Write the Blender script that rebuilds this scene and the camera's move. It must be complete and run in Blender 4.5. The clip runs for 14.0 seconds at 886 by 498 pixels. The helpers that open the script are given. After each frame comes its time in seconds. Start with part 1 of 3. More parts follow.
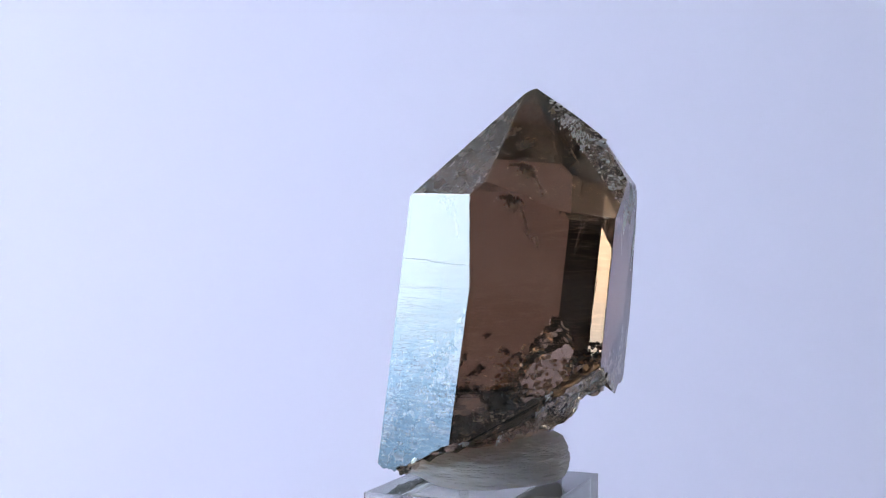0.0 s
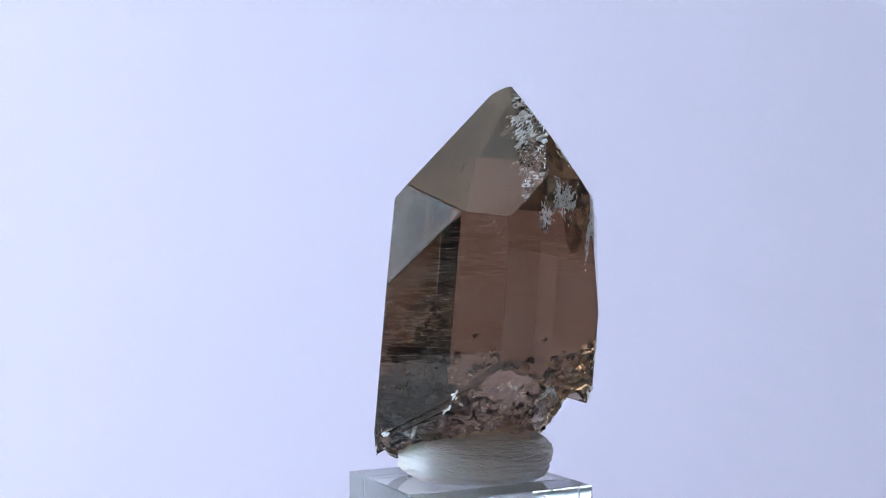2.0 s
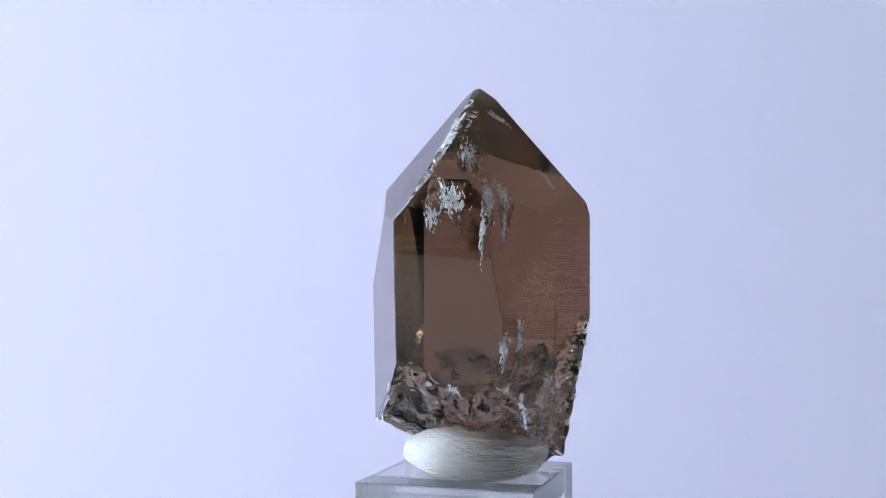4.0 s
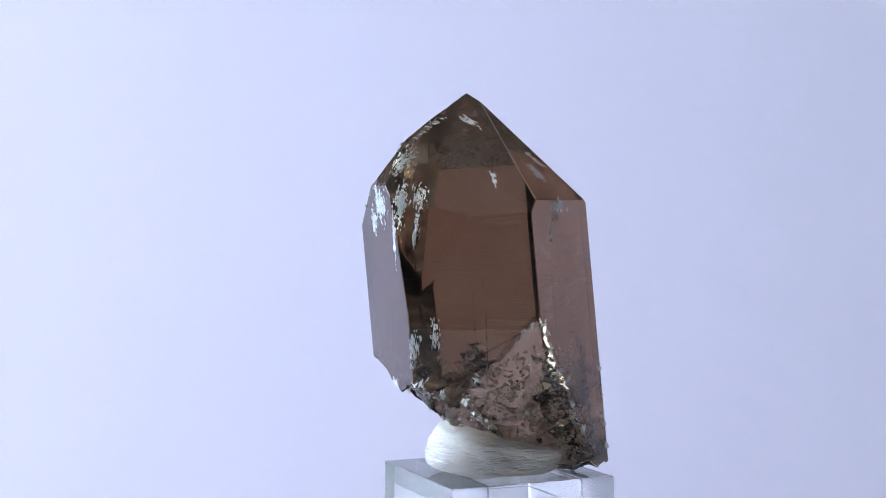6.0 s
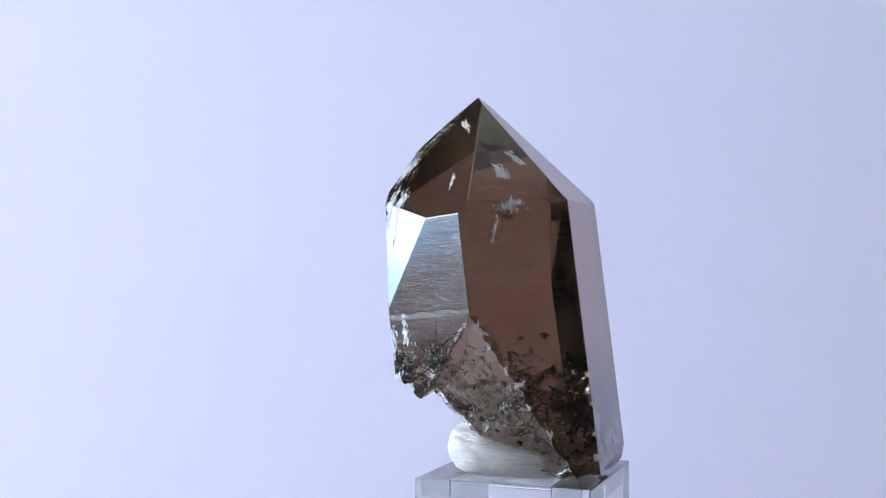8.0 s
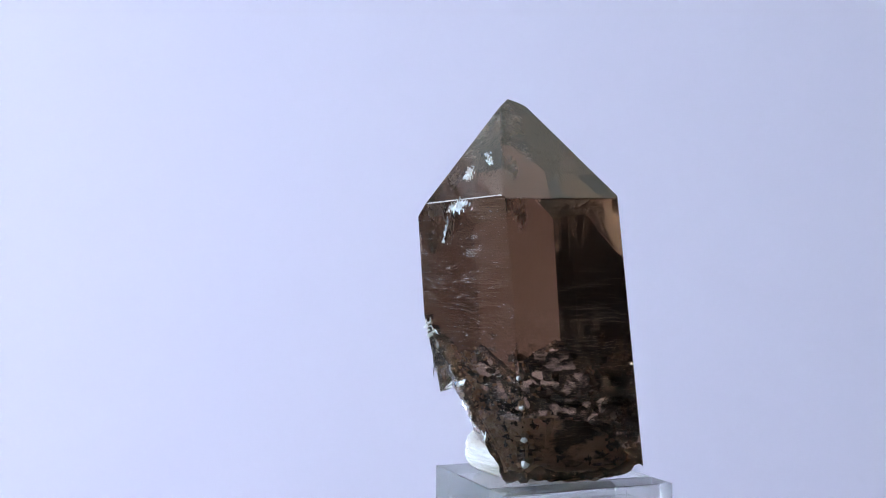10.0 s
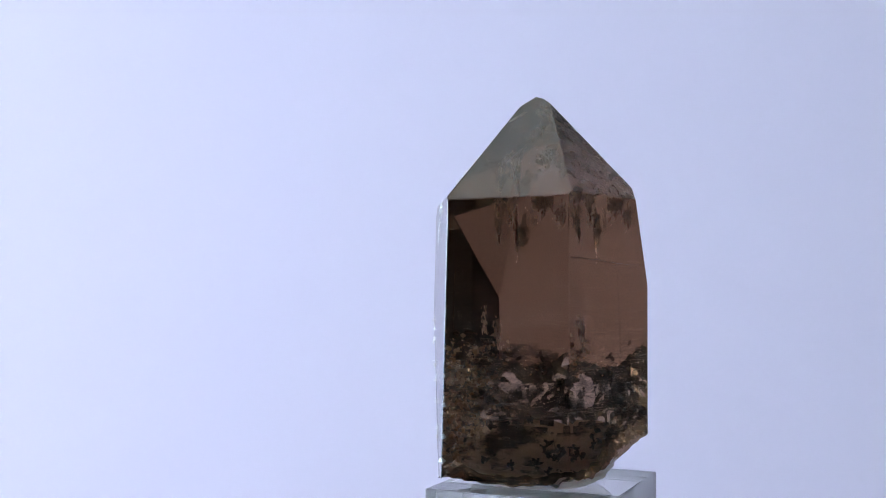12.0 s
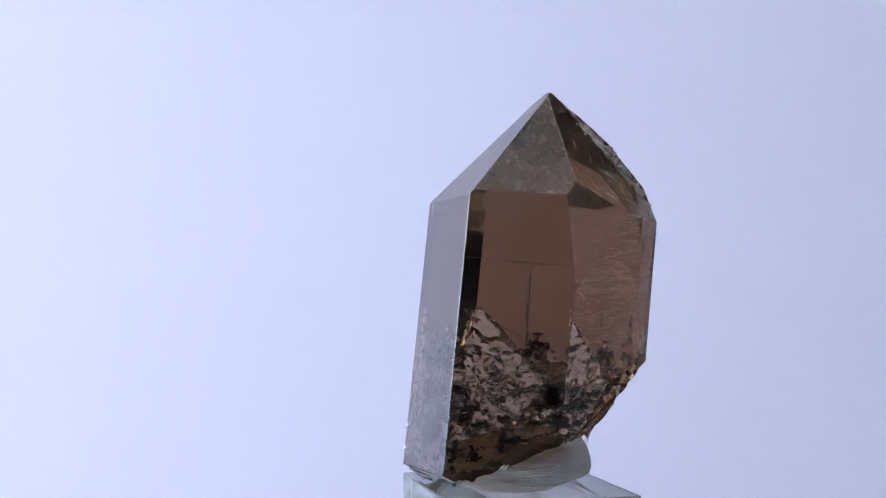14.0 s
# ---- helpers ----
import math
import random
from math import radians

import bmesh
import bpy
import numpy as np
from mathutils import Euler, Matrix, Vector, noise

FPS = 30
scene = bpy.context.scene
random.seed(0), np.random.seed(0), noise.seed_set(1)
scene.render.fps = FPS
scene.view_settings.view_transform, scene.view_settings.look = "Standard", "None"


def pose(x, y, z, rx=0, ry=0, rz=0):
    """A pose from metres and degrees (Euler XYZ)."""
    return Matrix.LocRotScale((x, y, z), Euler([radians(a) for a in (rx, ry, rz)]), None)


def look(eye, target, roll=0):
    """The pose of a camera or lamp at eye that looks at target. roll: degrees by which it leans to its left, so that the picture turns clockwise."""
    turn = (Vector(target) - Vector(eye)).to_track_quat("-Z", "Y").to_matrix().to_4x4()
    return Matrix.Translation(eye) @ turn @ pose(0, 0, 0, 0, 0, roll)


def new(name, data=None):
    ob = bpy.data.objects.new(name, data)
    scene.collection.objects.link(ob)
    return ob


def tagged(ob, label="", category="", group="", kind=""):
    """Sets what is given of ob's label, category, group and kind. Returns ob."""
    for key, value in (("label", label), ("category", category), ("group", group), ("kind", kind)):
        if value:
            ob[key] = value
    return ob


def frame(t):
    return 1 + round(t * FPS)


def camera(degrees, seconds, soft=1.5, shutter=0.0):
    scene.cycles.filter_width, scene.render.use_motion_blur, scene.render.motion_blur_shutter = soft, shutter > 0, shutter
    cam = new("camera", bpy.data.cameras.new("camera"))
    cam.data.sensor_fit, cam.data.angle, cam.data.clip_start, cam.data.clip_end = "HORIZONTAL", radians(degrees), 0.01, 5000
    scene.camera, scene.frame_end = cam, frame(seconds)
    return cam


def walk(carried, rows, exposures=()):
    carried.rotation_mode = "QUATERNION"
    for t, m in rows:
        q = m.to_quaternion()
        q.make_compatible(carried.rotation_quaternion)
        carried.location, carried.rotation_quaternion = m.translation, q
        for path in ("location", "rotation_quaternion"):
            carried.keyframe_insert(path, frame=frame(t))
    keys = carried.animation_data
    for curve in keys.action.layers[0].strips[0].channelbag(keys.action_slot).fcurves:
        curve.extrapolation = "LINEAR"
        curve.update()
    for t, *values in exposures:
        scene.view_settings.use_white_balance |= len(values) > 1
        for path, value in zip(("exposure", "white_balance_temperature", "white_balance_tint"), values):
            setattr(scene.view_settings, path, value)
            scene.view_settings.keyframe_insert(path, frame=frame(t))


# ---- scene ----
import itertools
from mathutils.bvhtree import BVHTree

# The unit U is one 1/312 of the riser's one-inch side; the crystal, putty and
# riser are laid out in it round the axis on which they turn.
U = 0.0254 / 312
RISER_H = 0.100                      # top of the riser above the table
Z0 = RISER_H + 362 * U               # height of the camera, zero of the laid-out heights
AXIS = (0.0, 0.0)

cam = camera(42.9, 14.0, soft=0.7)
EYE = Vector((-113.8 * U, -1996 * U, Z0))
AIM = EYE + Vector((0, math.cos(radians(1.065)), math.sin(radians(1.065))))
walk(cam, [(0.0, look(EYE, AIM)), (14.0, look(EYE, AIM))], [(0.0, 0.0, 6500, 10), (8.0, 0.0, 6500, 10), (10.5, -0.06, 6500, 10), (14.0, -0.02, 6500, 10)])

# degrees turned by the riser and all on it, seen from above
TURNS = [(0.0, 0.8), (0.5, -6.5), (1.0, -16.5), (1.5, -29.5), (2.0, -39.3), (2.5, -50.2), (3.0, -60.6),
         (5.5, -123.0), (6.0, -133.0), (6.5, -143.5), (7.0, -153.0), (7.5, -164.5), (8.0, -178.0),
         (10.5, -237.4), (11.0, -249.5), (11.5, -260.2), (12.0, -271.3), (12.5, -285.3), (13.0, -298.8),
         (13.5, -310.0), (14.0, -320.0)]

# ---------------------------------------------------------------- light
world = bpy.data.worlds.new("world")
scene.world = world
world.use_nodes = True
wn = world.node_tree.nodes
wsky = wn.new("ShaderNodeTexSky")
wsky.sky_type, wsky.sun_disc = "NISHITA", False
wsky.sun_elevation, wsky.sun_rotation = radians(35), radians(200)
world.node_tree.links.new(wsky.outputs["Color"], wn["Background"].inputs["Color"])
wn["Background"].inputs["Strength"].default_value = 0.08

PAPER_GLOW = 10.0       # glow added behind the paper to brighten it
SKY_GLOW = 12.5        # daylight of the clouded sky outside the window


# ---------------------------------------------------------------- materials
def material(name):
    m = bpy.data.materials.new(name)
    m.use_nodes = True
    nt = m.node_tree
    return m, nt, nt.nodes["Principled BSDF"]


def node(nt, kind, **values):
    n = nt.nodes.new(kind)
    for k, v in values.items():
        n.inputs[k].default_value = v
    return n


def coords(nt, scale):
    tc = nt.nodes.new("ShaderNodeTexCoord")
    mp = nt.nodes.new("ShaderNodeMapping")
    mp.inputs["Scale"].default_value = scale
    nt.links.new(tc.outputs["Object"], mp.inputs["Vector"])
    return mp.outputs["Vector"]


def noise_tex(nt, scale, detail=4.0, rough=0.55, stretch=(1, 1, 1)):
    n = node(nt, "ShaderNodeTexNoise", Scale=scale, Detail=detail, Roughness=rough)
    nt.links.new(coords(nt, stretch), n.inputs["Vector"])
    return n.outputs["Fac"]


def ramp(nt, fac, stops):
    r = nt.nodes.new("ShaderNodeValToRGB")
    el = r.color_ramp.elements
    while len(el) < len(stops):
        el.new(0.5)
    for e, (p, c) in zip(el, stops):
        e.position, e.color = p, (*c, 1)
    nt.links.new(fac, r.inputs["Fac"])
    return r.outputs["Color"]


def bump(nt, fac, strength, distance, before=None):
    b = node(nt, "ShaderNodeBump", Strength=strength, Distance=distance)
    nt.links.new(fac, b.inputs["Height"])
    if before is not None:
        nt.links.new(before, b.inputs["Normal"])
    return b.outputs["Normal"]


def plain(name, colour, rough=0.6, scale=20.0, vary=0.15, relief=0.0005):
    m, nt, b = material(name)
    f = noise_tex(nt, scale, 5)
    lo = tuple(c * (1 - vary) for c in colour)
    hi = tuple(min(1, c * (1 + vary)) for c in colour)
    nt.links.new(ramp(nt, f, [(0.3, lo), (0.7, hi)]), b.inputs["Base Color"])
    b.inputs["Roughness"].default_value = rough
    nt.links.new(bump(nt, noise_tex(nt, scale * 9, 3), 0.3, relief), b.inputs["Normal"])
    return m


def quartz_material(name, deep):
    """Clear smoky quartz: brown tint in cloudy zones, growth steps across the prism, stronger towards the foot."""
    m, nt, b = material(name)
    zone = noise_tex(nt, 60, 3, 0.5)
    nt.links.new(ramp(nt, zone, [(0.3, (0.157, 0.075, 0.038)), (0.7, (0.192, 0.100, 0.056))]), b.inputs["Base Color"])
    b.inputs["Transmission Weight"].default_value = 1.0
    b.inputs["IOR"].default_value = 1.545
    smudge = noise_tex(nt, 260, 6, 0.7)
    nt.links.new(ramp(nt, smudge, [(0.5, (0.0, 0.0, 0.0)), (0.75, (0.05, 0.05, 0.05))]), b.inputs["Roughness"])
    lines = noise_tex(nt, 1.0, 3, 0.6, (90, 90, 1500))
    broad = noise_tex(nt, 1.0, 2, 0.5, (60, 60, 420))
    step = ramp(nt, noise_tex(nt, 1.0, 3, 0.7, (70, 70, 620)), [(0.44, (0, 0, 0)), (0.47, (0.5, 0.5, 0.5)), (0.53, (0.55, 0.55, 0.55)), (0.56, (1, 1, 1))])
    streak = ramp(nt, noise_tex(nt, 1.0, 3, 0.6, (45, 45, 1500)), [(0.52, (0, 0, 0)), (0.60, (1, 1, 1))])
    # patches of lines; on the smoother faces only low down
    tc = nt.nodes.new("ShaderNodeTexCoord")
    sep = nt.nodes.new("ShaderNodeSeparateXYZ")
    nt.links.new(tc.outputs["Object"], sep.inputs["Vector"])
    low = nt.nodes.new("ShaderNodeMapRange")
    low.inputs["From Min"].default_value, low.inputs["From Max"].default_value = Z0 + (40 if deep < 1 else 260) * U, Z0 - (170 if deep < 1 else -60) * U
    nt.links.new(sep.outputs["Z"], low.inputs["Value"])
    where = ramp(nt, noise_tex(nt, 75, 3, 0.5, (1, 1, 1.6)), [(0.47, (0, 0, 0)), (0.56, (1, 1, 1))])

    def times(a, c):
        n = nt.nodes.new("ShaderNodeMath")
        n.operation = "MULTIPLY"
        nt.links.new(a, n.inputs[0])
        nt.links.new(c, n.inputs[1])
        return n.outputs["Value"]
    gate = times(where, low.outputs["Result"])
    fine, coarse, rows = times(lines, gate), times(step, low.outputs["Result"]), times(streak, gate)
    nt.links.new(bump(nt, rows, 0.03, 0.00005, bump(nt, fine, 0.03, 0.00006)), b.inputs["Normal"])
    # a thin skin carries the deeper steps in its gloss
    b.inputs["Coat Weight"].default_value = 0.4
    b.inputs["Coat IOR"].default_value = 1.5
    b.inputs["Coat Roughness"].default_value = 0.03
    n2 = bump(nt, rows, 0.5, 0.0003 * deep, bump(nt, fine, 0.4, 0.0003 * deep))
    n3 = bump(nt, coarse, 0.6, 0.0003 * deep, n2)
    nt.links.new(bump(nt, broad, 0.25 if deep < 1 else 0.35, 0.0003, n3), b.inputs["Coat Normal"])
    return m


def stipple_material():
    """The stippled corner face: clear inside, with a finely pitted, half-glossy skin."""
    m, nt, b = material("stippled_quartz")
    nt.links.new(ramp(nt, noise_tex(nt, 60, 3), [(0.3, (0.157, 0.075, 0.038)), (0.7, (0.192, 0.100, 0.056))]), b.inputs["Base Color"])
    b.inputs["Transmission Weight"].default_value = 1.0
    b.inputs["IOR"].default_value = 1.545
    nt.links.new(ramp(nt, noise_tex(nt, 600, 4), [(0.3, (0.02,) * 3), (0.7, (0.08,) * 3)]), b.inputs["Roughness"])
    b.inputs["Coat Weight"].default_value = 0.7
    b.inputs["Coat IOR"].default_value = 1.5
    b.inputs["Coat Roughness"].default_value = 0.22
    nt.links.new(bump(nt, noise_tex(nt, 2200, 5, 0.65), 0.7, 0.0003), b.inputs["Coat Normal"])
    return m


def tip_material():
    """The smooth faces of the tip: no growth lines, a faint cloudy bloom and tiny pits."""
    m, nt, b = material("smooth_quartz")
    zone = noise_tex(nt, 60, 3, 0.5)
    nt.links.new(ramp(nt, zone, [(0.3, (0.170, 0.092, 0.046)), (0.7, (0.205, 0.118, 0.064))]), b.inputs["Base Color"])
    b.inputs["Transmission Weight"].default_value = 1.0
    b.inputs["IOR"].default_value = 1.545
    nt.links.new(ramp(nt, noise_tex(nt, 120, 6, 0.7), [(0.45, (0.02,) * 3), (0.62, (0.09,) * 3)]), b.inputs["Roughness"])
    pits = ramp(nt, noise_tex(nt, 900, 4, 0.6), [(0.58, (1, 1, 1)), (0.70, (0, 0, 0))])
    nt.links.new(bump(nt, pits, 0.15, 0.0001), b.inputs["Normal"])
    return m


def frosted_material():
    """Quartz faces etched to a fine orange-peel skin."""
    m, nt, b = material("etched_quartz")
    nt.links.new(ramp(nt, noise_tex(nt, 300, 5), [(0.3, (0.14, 0.085, 0.055)), (0.7, (0.20, 0.13, 0.095))]), b.inputs["Base Color"])
    b.inputs["Transmission Weight"].default_value = 1.0
    b.inputs["IOR"].default_value = 1.545
    nt.links.new(ramp(nt, noise_tex(nt, 500, 5, 0.7), [(0.3, (0.16,) * 3), (0.7, (0.34,) * 3)]), b.inputs["Roughness"])
    n1 = bump(nt, noise_tex(nt, 2600, 5, 0.65), 0.8, 0.0003)
    nt.links.new(bump(nt, noise_tex(nt, 700, 4, 0.6, (1, 1, 0.5)), 0.7, 0.0004, n1), b.inputs["Normal"])
    return m


def hackly_material():
    """The chipped, hackly side of the tip: clear, but with a crackled skin; its paler tint imitates light reflected by
    the chips.
    """
    m, nt, b = material("chipped_quartz")
    nt.links.new(ramp(nt, noise_tex(nt, 200, 5), [(0.3, (0.40, 0.29, 0.23)), (0.7, (0.70, 0.60, 0.53))]), b.inputs["Base Color"])
    b.inputs["Transmission Weight"].default_value = 1.0
    b.inputs["IOR"].default_value = 1.545
    b.inputs["Roughness"].default_value = 0.05
    nt.links.new(bump(nt, noise_tex(nt, 800, 5, 0.6, (1, 1, 2.2)), 0.4, 0.0003), b.inputs["Normal"])
    return m


def break_material():
    """The rough, shell-like broken foot of the crystal."""
    m, nt, b = material("broken_quartz")
    zone = noise_tex(nt, 180, 5, 0.6)
    nt.links.new(ramp(nt, zone, [(0.3, (0.40, 0.30, 0.24)), (0.7, (0.74, 0.65, 0.59))]), b.inputs["Base Color"])
    b.inputs["Transmission Weight"].default_value = 1.0
    b.inputs["IOR"].default_value = 1.545
    b.inputs["Roughness"].default_value = 0.04
    n1 = bump(nt, noise_tex(nt, 900, 4, 0.6), 0.15, 0.0002)
    nt.links.new(bump(nt, noise_tex(nt, 220, 3, 0.5), 0.18, 0.001, n1), b.inputs["Normal"])
    return m


def flake_material(name, lo, hi, metal=0.0, rough=0.4):
    m, nt, b = material(name)
    geo = nt.nodes.new("ShaderNodeNewGeometry")
    nt.links.new(ramp(nt, geo.outputs["Random Per Island"], [(0.0, lo), (1.0, hi)]), b.inputs["Base Color"])
    b.inputs["Roughness"].default_value = rough
    b.inputs["Metallic"].default_value = metal
    nt.links.new(bump(nt, noise_tex(nt, 1500, 3), 0.5, 0.0002), b.inputs["Normal"])
    return m


def veil_material():
    """Air-filled cracks inside the stone: silvery curved films, torn into streaks."""
    m, nt, p = material("crack_film")
    nt.links.new(ramp(nt, noise_tex(nt, 200, 3), [(0.35, (0.93, 0.80, 0.66)), (0.6, (1.0, 1.0, 1.0))]), p.inputs["Base Color"])
    p.inputs["Metallic"].default_value = 0.75
    p.inputs["Roughness"].default_value = 0.2
    nt.links.new(bump(nt, noise_tex(nt, 700, 4, 0.6, (1, 1, 0.35)), 0.6, 0.0005), p.inputs["Normal"])
    f = noise_tex(nt, 420, 5, 0.65, (1, 1, 0.28))
    nt.links.new(ramp(nt, f, [(0.47, (0, 0, 0)), (0.57, (1, 1, 1))]), p.inputs["Alpha"])
    return m


def frost_material():
    """Splintered, whitish quartz on chips and small side crystals; on the chips the white imitates sparkle."""
    m, nt, b = material("splintered_quartz")
    geo = nt.nodes.new("ShaderNodeNewGeometry")
    nt.links.new(ramp(nt, geo.outputs["Random Per Island"], [(0.0, (0.66, 0.55, 0.48)), (0.5, (0.93, 0.92, 0.92))]), b.inputs["Base Color"])
    b.inputs["Transmission Weight"].default_value = 0.2
    b.inputs["IOR"].default_value = 1.545
    b.inputs["Roughness"].default_value = 0.2
    nt.links.new(bump(nt, noise_tex(nt, 1500, 3), 0.5, 0.0002), b.inputs["Normal"])
    return m


def glint_material():
    """Splinters made near-white and half metallic, to imitate glints of the window."""
    m, nt, b = material("glinting_quartz")
    geo = nt.nodes.new("ShaderNodeNewGeometry")
    nt.links.new(ramp(nt, geo.outputs["Random Per Island"], [(0.0, (0.75, 0.66, 0.58)), (0.4, (0.97, 0.97, 0.97))]), b.inputs["Base Color"])
    b.inputs["Metallic"].default_value = 0.55
    b.inputs["Roughness"].default_value = 0.28
    nt.links.new(bump(nt, noise_tex(nt, 1500, 3), 0.4, 0.0002), b.inputs["Normal"])
    return m


def wisp_material():
    m, nt, b = material("smoke_cloud")
    nt.links.new(ramp(nt, noise_tex(nt, 300, 4), [(0.3, (0.012, 0.008, 0.006)), (0.7, (0.05, 0.032, 0.024))]), b.inputs["Base Color"])
    b.inputs["Roughness"].default_value = 0.7
    f = noise_tex(nt, 130, 6, 0.68, (1, 1, 2.4))
    nt.links.new(ramp(nt, f, [(0.45, (0, 0, 0)), (0.58, (0.92, 0.92, 0.92))]), b.inputs["Alpha"])
    return m


def acrylic_material():
    """Clear acrylic with fine scuffs; a small white share stands in for light scattered inside."""
    m, nt, b = material("clear_acrylic")
    b.inputs["Base Color"].default_value = (1.0, 1.0, 1.0, 1)
    b.inputs["Transmission Weight"].default_value = 0.88
    b.inputs["IOR"].default_value = 1.49
    nt.links.new(ramp(nt, noise_tex(nt, 500, 5, 0.7), [(0.4, (0.01,) * 3), (0.8, (0.07,) * 3)]), b.inputs["Roughness"])
    return m


def putty_material():
    m, nt, b = material("mounting_putty")
    nt.links.new(ramp(nt, noise_tex(nt, 150, 5, 0.6), [(0.3, (0.87, 0.745, 0.68)), (0.7, (0.97, 0.89, 0.87))]), b.inputs["Base Color"])
    b.inputs["Roughness"].default_value = 0.5
    b.inputs["Subsurface Weight"].default_value = 0.15
    b.inputs["Subsurface Radius"].default_value = (0.006, 0.0045, 0.003)
    b.inputs["Subsurface Scale"].default_value = 1.0
    n1 = bump(nt, noise_tex(nt, 1.0, 4, 0.6, (200, 200, 1100)), 1.0, 0.0010)
    nt.links.new(bump(nt, noise_tex(nt, 1800, 4), 0.25, 0.0002, n1), b.inputs["Normal"])
    return m


def paper_material():
    m, nt, b = material("backdrop_paper")
    nt.links.new(ramp(nt, noise_tex(nt, 9, 4), [(0.3, (0.80, 0.80, 0.86)), (0.7, (0.84, 0.83, 0.88))]), b.inputs["Base Color"])
    b.inputs["Roughness"].default_value = 0.85
    tr = nt.nodes.new("ShaderNodeBsdfTranslucent")
    tr.inputs["Color"].default_value = (0.82, 0.80, 0.86, 1)
    mix = node(nt, "ShaderNodeMixShader", Fac=0.5)
    out = nt.nodes["Material Output"]
    nt.links.new(b.outputs["BSDF"], mix.inputs[1])
    nt.links.new(tr.outputs["BSDF"], mix.inputs[2])
    nt.links.new(mix.outputs["Shader"], out.inputs["Surface"])
    return m


# glow of the added panel that stands in for a lit ceiling
def ceiling_glow_material():
    m = bpy.data.materials.new("ceiling_glow_panel")
    m.use_nodes = True
    b = m.node_tree.nodes["Principled BSDF"]
    b.inputs["Base Color"].default_value = (0.8, 0.8, 0.76, 1)
    b.inputs["Emission Color"].default_value = (0.94, 1.0, 0.86, 1)
    b.inputs["Emission Strength"].default_value = 0.65
    return m


# even glow of the sheet added to backlight the paper
def paper_glow_material():
    m = bpy.data.materials.new("paper_backlight")
    m.use_nodes = True
    nt = m.node_tree
    nt.nodes.clear()
    out = nt.nodes.new("ShaderNodeOutputMaterial")
    em = node(nt, "ShaderNodeEmission", Strength=PAPER_GLOW)
    nt.links.new(ramp(nt, noise_tex(nt, 1.2, 3), [(0.3, (0.635, 0.680, 0.995)), (0.7, (0.68, 0.725, 0.995))]), em.inputs["Color"])
    nt.links.new(em.outputs["Emission"], out.inputs["Surface"])
    return m


def outside_material():
    """The view from the window: cloud above, blue hills, dull green land."""
    m = bpy.data.materials.new("outside_view")
    m.use_nodes = True
    nt = m.node_tree
    nt.nodes.clear()
    out = nt.nodes.new("ShaderNodeOutputMaterial")
    em = node(nt, "ShaderNodeEmission", Strength=SKY_GLOW)
    tc = nt.nodes.new("ShaderNodeTexCoord")
    sep = nt.nodes.new("ShaderNodeSeparateXYZ")
    nt.links.new(tc.outputs["Object"], sep.inputs["Vector"])
    wob = node(nt, "ShaderNodeTexNoise", Scale=2.2, Detail=4.0)
    nt.links.new(tc.outputs["Object"], wob.inputs["Vector"])
    add = nt.nodes.new("ShaderNodeMath")
    add.operation = "MULTIPLY_ADD"
    add.inputs[1].default_value = 0.35
    nt.links.new(wob.outputs["Fac"], add.inputs[0])
    nt.links.new(sep.outputs["Z"], add.inputs[2])
    rng = nt.nodes.new("ShaderNodeMapRange")
    rng.inputs["From Min"].default_value, rng.inputs["From Max"].default_value = -0.66, 2.54
    nt.links.new(add.outputs["Value"], rng.inputs["Value"])
    col = ramp(nt, rng.outputs["Result"], [(0.0, (0.025, 0.03, 0.03)), (0.12, (0.035, 0.042, 0.045)), (0.185, (0.06, 0.085, 0.11)), (0.235, (0.16, 0.27, 0.42)),
                                           (0.29, (0.27, 0.45, 0.70)), (0.345, (0.38, 0.60, 0.87)), (0.41, (0.64, 0.84, 1.0)), (1.0, (0.73, 0.86, 1.0))])
    nt.links.new(col, em.inputs["Color"])
    nt.links.new(em.outputs["Emission"], out.inputs["Surface"])
    return m


QUARTZ, SMOOTH, BROKEN, FROSTED, HACKLY = quartz_material("smoky_quartz", 0.98), tip_material(), break_material(), frosted_material(), hackly_material()
DARK_FLAKE = flake_material("dark_inclusion", (0.012, 0.009, 0.008), (0.05, 0.035, 0.028), 0.0, 0.35)
GOLD_FLAKE = flake_material("pale_inclusion", (0.52, 0.37, 0.23), (0.95, 0.90, 0.84), 0.0, 0.3)
STRIATED, STIPPLED = quartz_material("striated_quartz", 1.7), stipple_material()
VEIL = veil_material()
FROST, GLINT = frost_material(), glint_material()
WISP = wisp_material()
ACRYLIC, PUTTY, PAPER = acrylic_material(), putty_material(), paper_material()
WALL = plain("wall_paint", (0.05, 0.046, 0.044), 0.8, 6)
TABLE = plain("table_paint", (0.80, 0.79, 0.79), 0.45, 14, 0.05)
PLASTIC = plain("white_plastic", (0.80, 0.80, 0.80), 0.35, 30, 0.04, 0.0001)
FLOOR = plain("floor_boards", (0.06, 0.04, 0.027), 0.5, 8)
FRAME = plain("window_paint", (0.7, 0.7, 0.68), 0.4, 10)
OUTSIDE = outside_material()
BACKLIGHT = paper_glow_material()
PANEL = ceiling_glow_material()
CEIL = plain("ceiling_paint", (0.30, 0.30, 0.28), 0.8, 6)


# ---------------------------------------------------------------- mesh helpers
def mesh_of(name, bm, *materials, smooth=False):
    me = bpy.data.meshes.new(name)
    bm.to_mesh(me)
    bm.free()
    for m in materials:
        me.materials.append(m)
    if smooth:
        me.shade_smooth()
    return me


